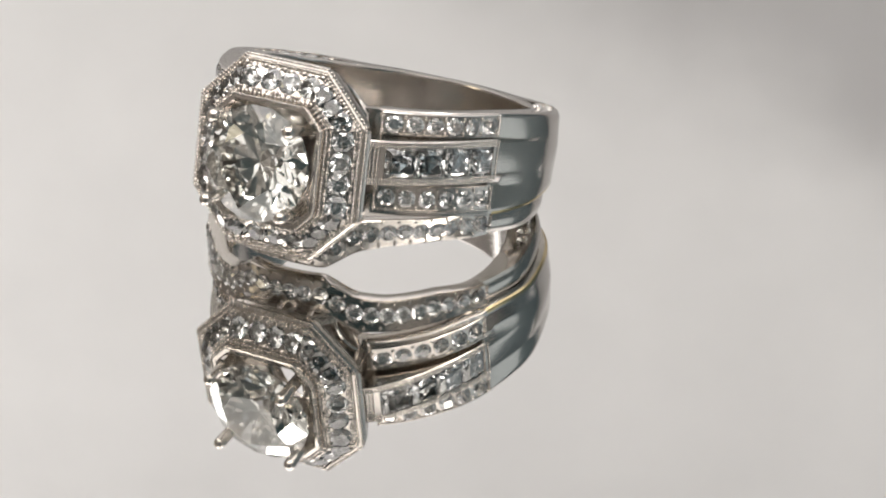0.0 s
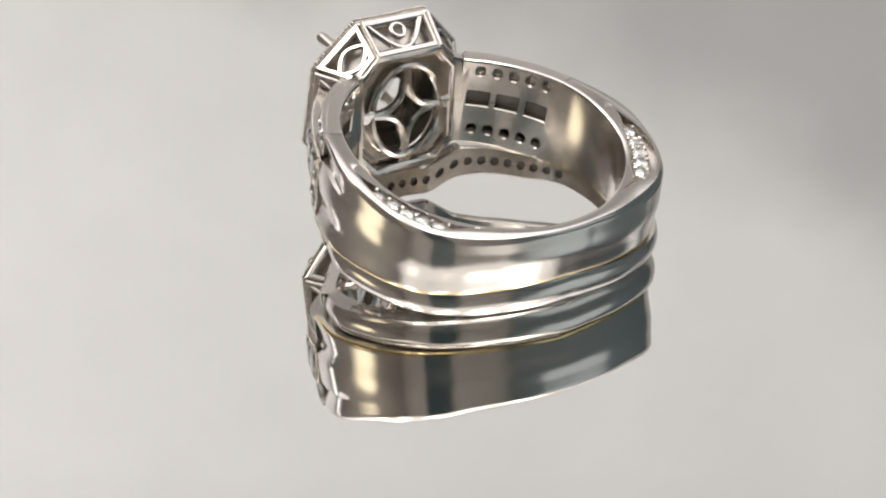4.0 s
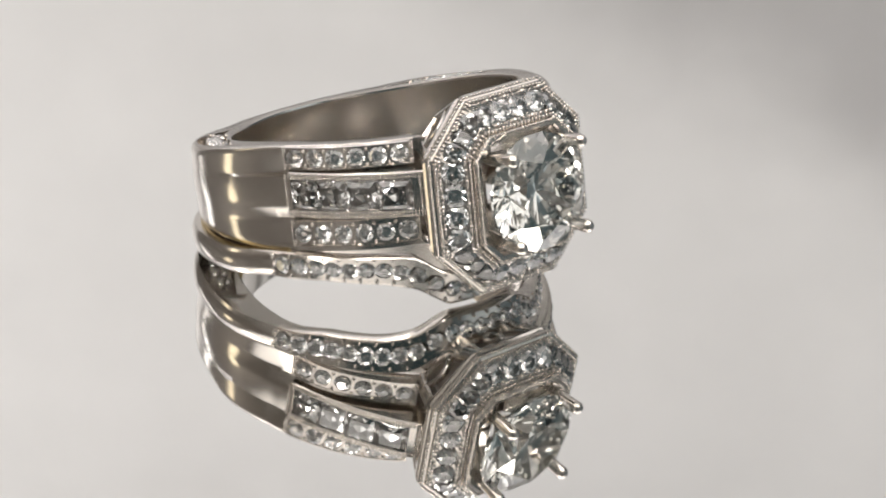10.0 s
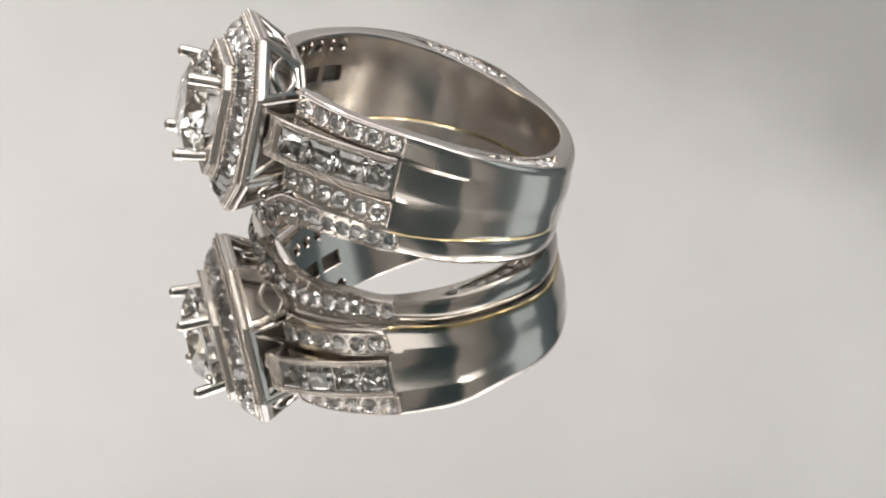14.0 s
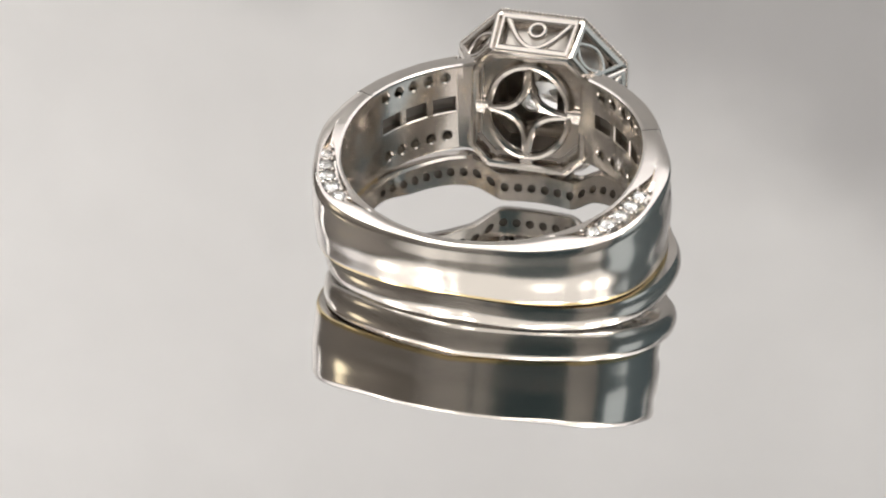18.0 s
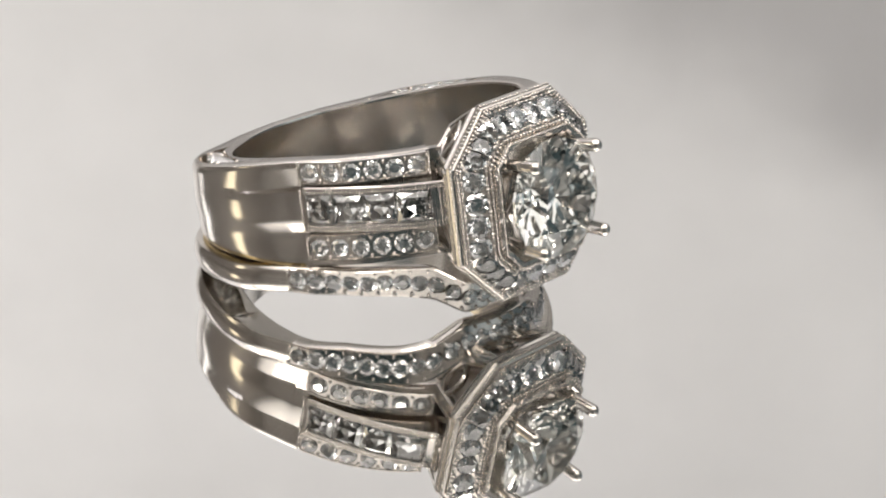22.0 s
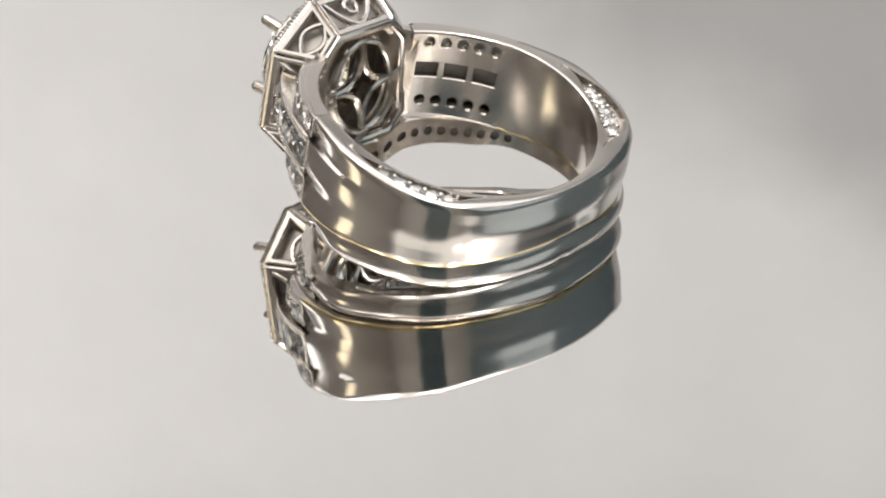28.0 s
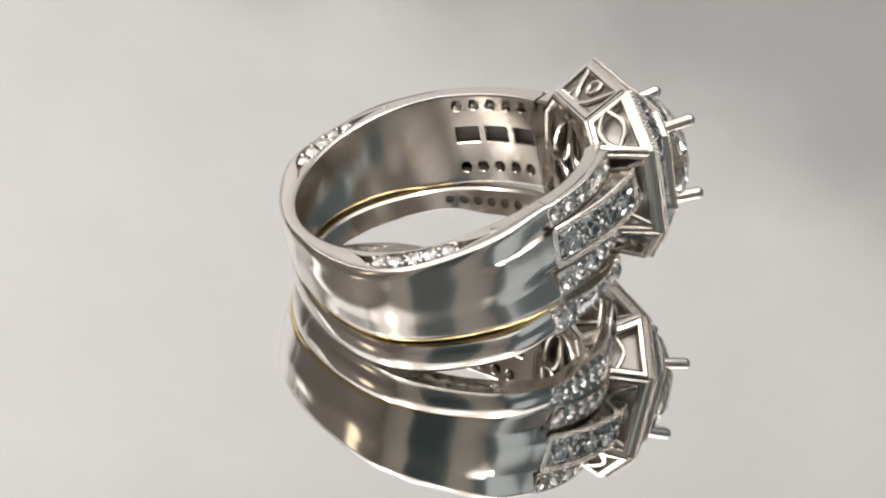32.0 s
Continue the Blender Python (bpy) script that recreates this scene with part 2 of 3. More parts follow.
def princess(a, b):
    """A square-cut stone a by b, its table towards +z."""
    bm = bmesh.new()
    q = ((-1, -1), (1, -1), (1, 1), (-1, 1))
    T = [bm.verts.new((0.62 * a / 2 * x, 0.62 * b / 2 * y, 0.16 * a)) for x, y in q]
    M = [bm.verts.new((0.5 * a * x * f, 0.5 * b * y * g, 0.09 * a)) for (x, y), f, g in zip(((0, -1), (1, 0), (0, 1), (-1, 0)), (0, 0.86, 0, 0.86), (0.86, 0, 0.86, 0))]
    G = [bm.verts.new((a / 2 * x, b / 2 * y, 0)) for x, y in q]
    P = [bm.verts.new((0.5 * a * 0.5 * x, 0.5 * b * 0.5 * y, -0.25 * a)) for x, y in ((0, -1), (1, 0), (0, 1), (-1, 0))]
    C = bm.verts.new((0, 0, -0.46 * a))
    bm.faces.new(T)
    for k in range(4):
        k1 = (k + 1) % 4
        bm.faces.new((T[k], M[k], T[k1]))
        bm.faces.new((T[k], G[k], M[k]))
        bm.faces.new((M[k], G[k1], T[k1]))
        bm.faces.new((M[k], G[k], G[k1]))
        bm.faces.new((G[k], P[k], G[k1]))
        bm.faces.new((G[k], P[k - 1], P[k]))
        bm.faces.new((P[k - 1], C, P[k]))
    return finish_gem(bm)


def finish_gem(bm):
    bmesh.ops.recalc_face_normals(bm, faces=bm.faces)
    bmesh.ops.scale(bm, vec=(MM, MM, MM), verts=bm.verts)
    me = bpy.data.meshes.new("gem")
    bm.to_mesh(me)
    bm.free()
    return me


def facing(p, out, up=(0, 0, 1), spin=0.0):
    """A pose at p (mm) with +z along out."""
    z = Vector(out).normalized()
    x = Vector(up).cross(z)
    x = x.normalized() if x.length > 1e-6 else Vector((1, 0, 0))
    y = z.cross(x)
    m = Matrix((x, y, z)).transposed().to_4x4()
    return Matrix.Translation(Vector(p) * MM) @ m @ Matrix.Rotation(spin, 4, "Z")


# ---- cell sheets: rows of stone seats ----
PER_MM = 5.6  # degrees of the ring for a millimetre of its girth


def seat_cell(u0, u1, v0, v1, hole, kind, deep, pit=0.0, lip=0.0):
    """Quads of a cell with a round or square hole in it, its edge broken by lip, closed at depth pit; each vertex is (u, v, depth)."""
    uc, vc, hu, hv = (u0 + u1) / 2, (v0 + v1) / 2, (u1 - u0) / 2, (v1 - v0) / 2
    loops = [[] for k in range(4 if lip else 3)]
    for k in range(16):
        t = 2 * math.pi * k / 16
        c, s = math.cos(t), math.sin(t)
        f = 1 / max(abs(c), abs(s))
        loops[0].append((uc + hu * c * f, vc + hv * s * f, 0.0))
        for loop, d, grow in zip(loops[1:], (0.0, lip and math.copysign(lip, deep), deep) if lip else (0.0, deep), (lip, 0.0, 0.0)):
            if kind == "round":
                loop.append((uc + min((hole + grow) * PER_MM, 0.96 * hu) * c, vc + (hole + grow) * s, d))
            else:
                loop.append((uc + (hole * hu + grow * PER_MM) * c * f, vc + (hole * hv + grow) * s * f, d))
    verts = [p for loop in loops for p in loop]
    faces = [(q + k, q + (k + 1) % 16, q + 16 + (k + 1) % 16, q + 16 + k) for q in range(0, 16 * (len(loops) - 1), 16) for k in range(16)]
    if pit:
        q = len(verts)
        verts.append((uc, vc, pit))
        faces += [(q - 16 + k, q - 16 + (k + 1) % 16, q) for k in range(16)]
    return verts, faces


# ---- structure: mirror and room ----
def slab(name, c, s, mat, label, category):
    x, y, z = (v / 2 / MM for v in s)
    verts = [(c[0] / MM + a * x, c[1] / MM + b * y, c[2] / MM + d * z) for a in (-1, 1) for b in (-1, 1) for d in (-1, 1)]
    faces = [(0, 1, 3, 2), (4, 6, 7, 5), (0, 4, 5, 1), (2, 3, 7, 6), (0, 2, 6, 4), (1, 5, 7, 3)]
    return tagged(link_mesh(name, verts, faces, mat, smooth=0), label, category, kind="structure")


def disc(name, r, z0, z1, mat, seg=96):
    ring = lambda rr, z: [(rr * math.cos(2 * math.pi * k / seg), rr * math.sin(2 * math.pi * k / seg), z) for k in range(seg)]
    v, f = sweep([ring(r - 1, z0), ring(r, z0 + 1), ring(r, z1 - 1), ring(r - 1, z1)])
    return link_mesh(name, v, f, mat, smooth=30)


tagged(disc("mirror", 150, -4, 0, MIRROR), "large round silvered mirror lying flat under the rings", "mirror", kind="structure")
slab("floor", (0, 0, -0.80), (4.4, 4.4, 0.1), DARK, "dark floor", "floor")
table = slab("table", (0, 0.1, -0.029), (1.6, 1.2, 0.05), BROWN, "brown wooden table below the mirror", "table")
for x in (-740, 740):
    for y in (-440, 640):
        v, f = rod((x, y, -54), (x, y, -750), 35, 24, 16, False)
        link_mesh("leg", v, f, BROWN, table)
slab("ceiling", (0, 0, 2.05), (4.4, 4.4, 0.1), CEIL, "white ceiling", "ceiling")
slab("wall_north", (0, 2.2, 0.6), (4.4, 0.1, 2.8), WALL, "pale wall with soft grey shade painted into its lower part", "wall")
slab("wall_south", (0, -2.2, 0.6), (4.4, 0.1, 2.8), TAUPE, "taupe painted wall", "wall")
slab("wall_east", (2.2, 0, 0.6), (0.1, 4.3, 2.8), SLATE, "slate blue painted wall", "wall")
slab("wall_west", (-2.2, 0, 0.6), (0.1, 4.3, 2.8), BROWN, "brown panelled wall", "wall")
# added board: gives the metal the dark reflection of the camera's holder
slab("holder_stand_in", (0.0, -0.75, -0.0125), (0.46, 0.02, 1.475), TEAL, "unseen dark teal board standing in for whoever holds the camera", "screen")

# ---- engagement ring ----
ring = tagged(new("engagement_ring"), "white gold halo engagement ring with round diamond, standing on mirror", "ring", group="bridal set")
band = tagged(new("wedding_band"), "narrow white gold diamond wedding band, contoured below the other ring", "ring", group="bridal set")
ring.empty_display_size = band.empty_display_size = 0.005
RIN = 9.4
END, START = 69, 26.5
IN0, IN1 = 26.5, 65.5  # the pierced stretch of the inner wall
r_out = smooth_table([(0, 10.6), (60, 10.6), (70, 10.65), (80, 10.9), (90, 11.3), (105, 11.4), (118, 11.62), (128, 11.65), (138, 11.35), (150, 10.8), (165, 10.35), (200, 10.12)], 19)
z_top = smooth_table([(0, 8.85), (72, 8.85), (92, 8.5), (108, 8.12), (124, 7.78), (145, 7.5), (200, 7.4)], 31)
z_bot = smooth_table([(0, 2.37), (76, 2.37), (95, 2.8), (200, 4.0)], 15)
groove = smooth_table([(0, 0), (95, 0), (104, 0.45), (130, 0.45), (138, 0), (180, 0)])
back_slope = smooth_table([(0, 0), (128, 0), (146, 1), (200, 1)], 13)


def fold(a):
    return abs((a + 180) % 360 - 180)


def lopsided(a):
    """One shoulder is worn flatter than the other."""
    if a > 180:
        return 0.36 * math.sin(math.pi * max(0.0, min(1.0, (fold(a) - 75) / 95)))
    return -0.28 * math.sin(math.pi * max(0.0, min(1.0, (a - 66) / 66)))


def shank_section(a):
    b = fold(a)
    ro, zt, zb, g = r_out(b), z_top(b), z_bot(b), groove(b)
    ro += lopsided(a)
    s = min(1.0, g / 0.45)
    g = 0.6 * min(1.0, 12 * g)
    k = back_slope(b)
    w = 0.3 * max(0.0, ro - RIN - 0.62) * k
    mid = ((RIN + ro) / 2 + 0.05) * (1 - k) + (RIN + 0.36) * k
    r1, r2 = mid + (RIN + 0.32 - mid) * s, mid + (ro - 0.44 - mid) * s
    r1, r2 = min(r1, mid - 0.04), max(r2, mid + 0.04)
    e = 0.18
    prof = [(RIN + e, zb), (RIN + 0.05, zb + 0.06), (RIN, zb + e), (RIN, zb + e + 0.06), (RIN, zb + e + 0.12), (RIN, zt - e - 0.12), (RIN, zt - e - 0.06), (RIN, zt - e), (RIN + 0.05, zt - 0.06), (RIN + e, zt), (RIN + e + 0.05, zt), (r1, zt), (r1 + 0.03, zt - g), (r2 - 0.03, zt - g), (r2, zt), (r2 + 0.04, zt), (max(ro - 0.14 - 0.2 * s - w, r2 + 0.08), zt), (ro - 0.05 - 0.1 * s - 0.5 * w, zt - 0.06 - 0.06 * s - 0.3 * w), (ro, zt - 0.2 - 0.22 * s - 0.8 * w)]
    ze = zt - 0.22 * s - 0.8 * w
    # two flutes run on from the stone rows and fade out
    d = 0.36 * max(0.0, min(1.0, (99 - b) / 27)) ** 0.9
    h1, h2 = zt - 0.2 - 1.5 * (zt - zb) / 6.5, zb + 0.2 + 1.5 * (zt - zb) / 6.5
    h1, h2 = min(h1, 7.36), max(h2, 4.42) if zb < 3 else h2
    for i in range(1, 6):
        q = i / 6
        prof.append((ro + 0.04 * q - d * q, ze - 0.2 + (h1 + 0.2 - ze) * q))
    prof += [(ro + 0.04 - d, h1), (ro + 0.05, h1 - 0.12)]
    for i in range(1, 5):
        q = i / 5
        prof.append((ro + 0.05 + 0.06 * math.sin(math.pi * q), h1 - 0.12 + (h2 - h1 + 0.24) * q))
    prof += [(ro + 0.04 - d, h2)]
    for i in range(1, 5):
        q = i / 5
        prof.append((ro + 0.04 * (1 - q) - d * (1 - q), h2 + (zb + 0.2 - h2) * q))
    prof += [(ro, zb + 0.2), (ro - 0.05, zb + 0.06), (ro - 0.16, zb)]
    return [polar(a, r, z) for r, z in prof]


v, f = sweep([shank_section(a) for a in np.arange(END, 361 - END, 1.5)])
shank = link_mesh("shank", v, f, GOLD, ring, "polished squared-off shank", smooth=40)


def worn(a, inner):
    """The rubbed lower edge, a hair proud of the metal under it."""
    b = fold(a)
    zb, ro = z_bot(b), r_out(b) if b > END else 10.4
    ro += lopsided(a)
    if inner:
        return [polar(a, r, z) for r, z in ((RIN - 0.006, zb + 0.24), (RIN - 0.006, zb + 0.18), (RIN + 0.045, zb + 0.055), (RIN + 0.18, zb - 0.006))]
    return [polar(a, r, z) for r, z in ((ro + 0.006, zb + 0.26), (ro + 0.006, zb + 0.2), (ro - 0.045, zb + 0.055), (ro - 0.16, zb - 0.006))]


steps = np.arange(END, 360.5 - END, 2.0)
for inner in (True, False):
    secs = [worn(a, inner) for a in steps]
    link_mesh("worn_edge", [p for s in secs for p in s], [(i * 4 + k, i * 4 + k + 1, i * 4 + k + 5, i * 4 + k + 4) for i in range(len(secs) - 1) for k in range(3)], YELLOW, shank, "rubbed edge with yellow gold showing through")

# worn stamps inside the shank, too rubbed to be read
for a0, z, sizes in ((113.5, 6.8, (0.5, 0.42, 0.5, 0.3)), (213.0, 7.0, (0.34, 0.5, 0.42, 0.5, 0.3, 0.46))):
    bits = []
    for i, h in enumerate(sizes):
        a = a0 + 1.75 * i
        bits.append(sweep([[polar(a + da, r, z + q * h / 2) for da, r in ((-0.36, RIN + 0.05), (-0.3, RIN - 0.035), (0.3, RIN - 0.035), (0.36, RIN + 0.05))] for q in (-1, 1)]))
    v, f = joined(*bits)
    link_mesh("stamp", v, f, GOLD, shank, "rubbed stamp of short upright bars", smooth=0)

GEMS = {}


def gem_of(r):
    if r not in GEMS:
        GEMS[r] = brilliant(r)
        GEMS[r].materials.append(MELEE)
    return GEMS[r]


DICE = random.Random(11)


def tilted(n, most=0.14):
    """A direction a little off n: hand-set stones never lie quite true."""
    return Vector(n).normalized() + Vector([DICE.uniform(-most, most) for k in range(3)])


def outward(a):
    return (math.sin(radians(a)), -math.cos(radians(a)), 0)


def ribbon(a0, a1, n, side, points):
    """Quads along the angle; points(a) gives the cross line."""
    secs = [[polar(side * a, r, z) for r, z in points(a)] for a in np.linspace(a0, a1, n + 1)]
    m = len(secs[0])
    return [p for s in secs for p in s], [(i * m + k, i * m + k + 1, (i + 1) * m + k + 1, (i + 1) * m + k) for i in range(n) for k in range(m - 1)]


def bead_line(pts, r, step):
    """Tiny beads along a line of points."""
    pts = [Vector(p) for p in pts]
    out, carry = [], 0.0
    for a, b in zip(pts, pts[1:]):
        L = (b - a).length
        s = carry
        while s < L:
            out.append(ball(a + (b - a) * (s / L), r, 6, 4))
            s += step
        carry = s - L
    return out


def row_bar(side, za, zb, rad, rin, n, hole, kind, deep, a0, a1, rim=0.14):
    """A raised bar along the shoulder with n stone seats between angles a0 and a1."""
    da = (a1 - a0) / n
    verts, faces = joined(*[seat_cell(a0 + i * da, a0 + (i + 1) * da, zb + rim, za - rim, hole, kind, deep) for i in range(n)])
    out = [([polar(side * u, rad(u) - d, w) for u, w, d in verts], faces)]
    for s in (1, -1):
        zz = (lambda z: z) if s > 0 else (lambda z: za + zb - z)
        out.append(ribbon(a0, a1, 16, side, lambda a: [(r, zz(z)) for r, z in ((rad(a), za - rim), (rad(a) + 0.07, za - rim + 0.03), (rad(a) + 0.07, za - 0.04), (rad(a) + 0.02, za), (rin, za))]))
    for a in (a0, a1):
        r = rad(a)
        out.append(([polar(side * a, q, w) for q, w in ((rin, zb), (r, zb), (r + 0.07, zb + 0.1), (r + 0.07, za - 0.1), (r, za), (rin, za))], [tuple(range(6))]))
    return joined(*out)


def row_beads(side, za, zb, rad, a0, a1, n, pitch=0.2):
    """Bead-set grains beside the stones and milgrain at both ends of a bar."""
    out = []
    da = (a1 - a0) / n
    for i in range(n + 1):
        for z in (za - 0.26, zb + 0.26):
            a = side * (a0 + i * da)
            out.append(ball(polar(a, rad(abs(a)) + 0.02, z), 0.13, 6, 4))
    for a in (a0 - 0.5, a1 + 0.6):
        out += bead_line([polar(side * a, rad(a) + 0.06, zb + 0.1), polar(side * a, rad(a) + 0.06, za - 0.1)], 0.095, pitch)
    return out


def ease(a):
    """The shoulder's rims widen to meet the shank."""
    return 0.3 * max(0.0, min(1.0, (a - 58) / 13)) ** 2


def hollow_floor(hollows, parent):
    """A rough dark floor added to pierced holes; its tone stands for the shade inside."""
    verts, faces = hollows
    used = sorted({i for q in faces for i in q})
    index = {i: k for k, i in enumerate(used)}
    link_mesh("hole_floor", [verts[i] for i in used], [tuple(index[i] for i in q) for q in faces], HOLE_DARK, parent, "rough dark floor added to the holes, their shade in its colour", smooth=0)["kind"] = "stuff"


R_ROW = smooth_table([(0, 10.8), (30, 10.7), (45, 10.6), (90, 10.55)])
R_CH = smooth_table([(0, 12.6), (26, 12.25), (38, 11.55), (50, 11.05), (60, 10.8), (75, 10.65), (90, 10.65)])
N_ROW = 6
for side in (1, -1):
    # shoulder: pierced inner wall, rims and the floor between the bars
    bits = []
    sheet = []
    for zc, h, n, hole, kind, a0 in ((8.05, 0.6, 5, 0.36, "round", 30.5), (5.95, 0.72, 3, 0.75, "square", IN0 + 2), (3.6, 0.6, 5, 0.36, "round", 30.5)):
        da = (IN1 - a0) / n
        sheet += [seat_cell(a0 + i * da, a0 + (i + 1) * da, zc - h, zc + h, hole, kind, -0.6, -0.62 if kind == "square" else 0.0, 0.07) for i in range(n)]
        bits.append(ribbon(IN0, a0, 4, side, lambda a: [(RIN, zc - h), (RIN, zc + h)]))
        bits.append(ribbon(IN1, END, 4, side, lambda a: [(RIN, zc - h), (RIN, zc + h)]))
    verts, faces = joined(*sheet)
    verts = [polar(side * u, RIN - d, w) for u, w, d in verts]
    bits.append((verts, [q for q in faces if len(q) == 4]))
    hollows = (verts, [q for q in faces if len(q) == 3])
    for z0, z1 in ((8.65, 8.67), (6.67, 7.45), (4.2, 5.23), (2.55, 3.0)):
        bits.append(ribbon(IN0, END, 44, side, lambda a: [(RIN, z0), (RIN, z1)]))
    bits.append(ribbon(IN0, END, 30, side, lambda a: [(RIN, 8.67), (RIN + 0.05, 8.79), (RIN + 0.18, 8.85), (RIN + 0.23, 8.85), (10.22 + ease(a), 8.85), (10.28 + ease(a), 8.85), (10.36 + ease(a), 8.77), (10.36 + ease(a), 8.55), (9.9, 7.4)]))
    bits.append(ribbon(IN0, END, 30, side, lambda a: [(RIN, 2.55), (RIN + 0.05, 2.43), (RIN + 0.18, 2.37), (10.28 + ease(a), 2.37), (10.4 + ease(a), 2.44), (10.42 + ease(a), 2.7), (10.36 + ease(a), 2.9), (9.9, 4.3)]))
    bits.append(ribbon(IN0, END, 30, side, lambda a: [(10.0, 7.0), (10.0, 7.7)]))
    bits.append(ribbon(IN0, END, 30, side, lambda a: [(10.0, 4.2), (10.0, 5.0)]))
    bits.append(ribbon(IN0, IN0 + 0.02, 1, side, lambda a: [(RIN, 2.42), (10.3, 2.42), (10.3, 8.8), (RIN, 8.8)]))
    v, f = joined(*bits)
    shoulder = link_mesh("shoulder", v, f, GOLD, ring, "pierced inner shoulder", smooth=40)
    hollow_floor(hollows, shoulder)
    a0, a1 = START + 1.5, END
    da = (a1 - a0) / N_ROW
    grains = []
    for nm, za, zb in (("upper_bar", 8.8, 7.38), ("lower_bar", 4.35, 2.72)):
        v, f = row_bar(side, za, zb, R_ROW, 9.7, N_ROW, 0.52, "round", 0.45, a0, a1)
        bar = link_mesh(nm, v, f, GOLD, ring)
        grains += row_beads(side, za, zb, R_ROW, a0, a1, N_ROW)
        for i in range(N_ROW):
            a = side * (a0 + (i + 0.5) * da)
            shared("pave_diamond", gem_of(0.56), facing(polar(a, R_ROW(abs(a)) + 0.03, (za + zb) / 2), tilted(outward(a)), spin=DICE.uniform(0, 3)), bar)
    c0, c1 = 25.0, END
    s0, s1 = 29.5, END - 1.2
    v, f = joined(row_bar(side, 7.3, 4.6, R_CH, 9.7, 4, 0.965, "square", 0.8, s0, s1, rim=0.42), ribbon(c0, s0, 4, side, lambda a: [(9.7, 7.3), (R_CH(a) + 0.02, 7.3), (R_CH(a) + 0.07, 7.26), (R_CH(a) + 0.03, 7.0), (R_CH(a) + 0.03, 4.9), (R_CH(a) + 0.07, 4.64), (R_CH(a) + 0.02, 4.6), (9.7, 4.6)]), ribbon(s1, c1, 2, side, lambda a: [(9.7, 7.3), (R_CH(a) + 0.05, 7.28), (R_CH(a) + 0.05, 4.62), (9.7, 4.6)]), ribbon(c0, c0 + 0.02, 1, side, lambda a: [(9.7, 7.3), (R_CH(a) + 0.05, 7.28), (R_CH(a) + 0.05, 4.62), (9.7, 4.6)]))
    channel = link_mesh("channel_bar", v, f, GOLD, ring, "raised channel holding square diamonds")
    for z in (7.18, 6.98, 4.92, 4.72):
        grains += bead_line([polar(side * a, R_CH(a) + 0.07, z) for a in np.linspace(c0, c1, 30)], 0.085, 0.185)
    for a in (c0 + 0.3, c0 + 1.3, c0 + 2.3, c1 + 0.5):
        grains += bead_line([polar(side * a, R_CH(a) + 0.06, 4.8), polar(side * a, R_CH(a) + 0.06, 7.1)], 0.09, 0.19)
    v, f = joined(*grains)
    link_mesh("milgrain", v, f, GOLD, ring, "rows of tiny white gold beads", smooth=180)["kind"] = "stuff"
    da = (s1 - s0) / 4
    for i in range(4):
        a = side * (s0 + (i + 0.5) * da)
        w = radians(da) * R_CH(abs(a)) * (1.06 if i == 0 else 1.0)
        slope = (R_CH(abs(a) - 3) - R_CH(abs(a) + 3)) / (radians(6) * R_CH(abs(a)))
        me = princess(w * math.sqrt(1 + slope * slope) * 1.0, 1.84)
        me.materials.append(MELEE)
        n = Vector(outward(a)) + Vector((math.cos(radians(a)), math.sin(radians(a)), 0)) * slope * side
        shared("square_diamond", me, facing(polar(a, R_CH(abs(a)) - 0.05, 5.95), tilted(n, 0.05)), channel)
    v, f = joined(*[ball(polar(side * (101.85 + i * 6.3), (RIN + r_out(101.85 + i * 6.3)) / 2 + q, z_top(101.85 + i * 6.3) - 0.2), 0.2, 6, 4) for i in range(6) for q in (-0.42, 0.38)])
    link_mesh("bead", v, f, GOLD, shank, "small beads holding the edge stones", smooth=180)["kind"] = "stuff"
    for i in range(5):
        a = side * (105 + i * 6.3)
        b = fold(a)
        rr = (RIN + r_out(b)) / 2
        shared("edge_diamond", gem_of((0.44, 0.54, 0.56, 0.54, 0.44)[i]), facing(polar(a, rr - 0.02, z_top(b) - 0.14), tilted((0, 0, 1), 0.1), up=(1, 0, 0)), shank, "small round diamond in the shank's edge")

# head: octagonal halo, collar, centre stone, prongs
HZ = 5.3
HY = 14.7
HO = 13.7
HX = -0.25


def octagon(half, cut, y, zc=HZ):
    """Corners at distance y in front of the ring's middle."""
    h, c = 0.965 * half, 0.965 * (half - cut)
    return [(HX + 0.965 * x, -y, zc + 0.985 * z) for x, z in ((-c, -h), (c, -h), (h, -c), (h, c), (c, h), (-c, h), (-h, c), (-h, -c))]


def octagon_frame(loops, closed=True):
    n, m = 8, len(loops)
    faces = []
    for i in range(m if closed else m - 1):
        a, b = i * n, (i + 1) % m * n
        faces += [(a + k, a + (k + 1) % n, b + (k + 1) % n, b + k) for k in range(n)]
    return [p for l in loops for p in l], faces


v, f = octagon_frame([octagon(5.75, 2.9, HO + 0.08), octagon(5.78, 2.92, HO + 0.12), octagon(5.86, 2.96, HO + 0.04), octagon(6.0, 3.02, HO + 0.02), octagon(6.1, 3.07, HO - 0.08), octagon(6.1, 3.07, HO - 0.45), octagon(6.0, 3.02, HO - 0.6), octagon(3.6, 1.1, HO - 0.6), octagon(3.6, 1.1, HY), octagon(4.12, 1.35, HY)], False)
bits = [(v, f)]
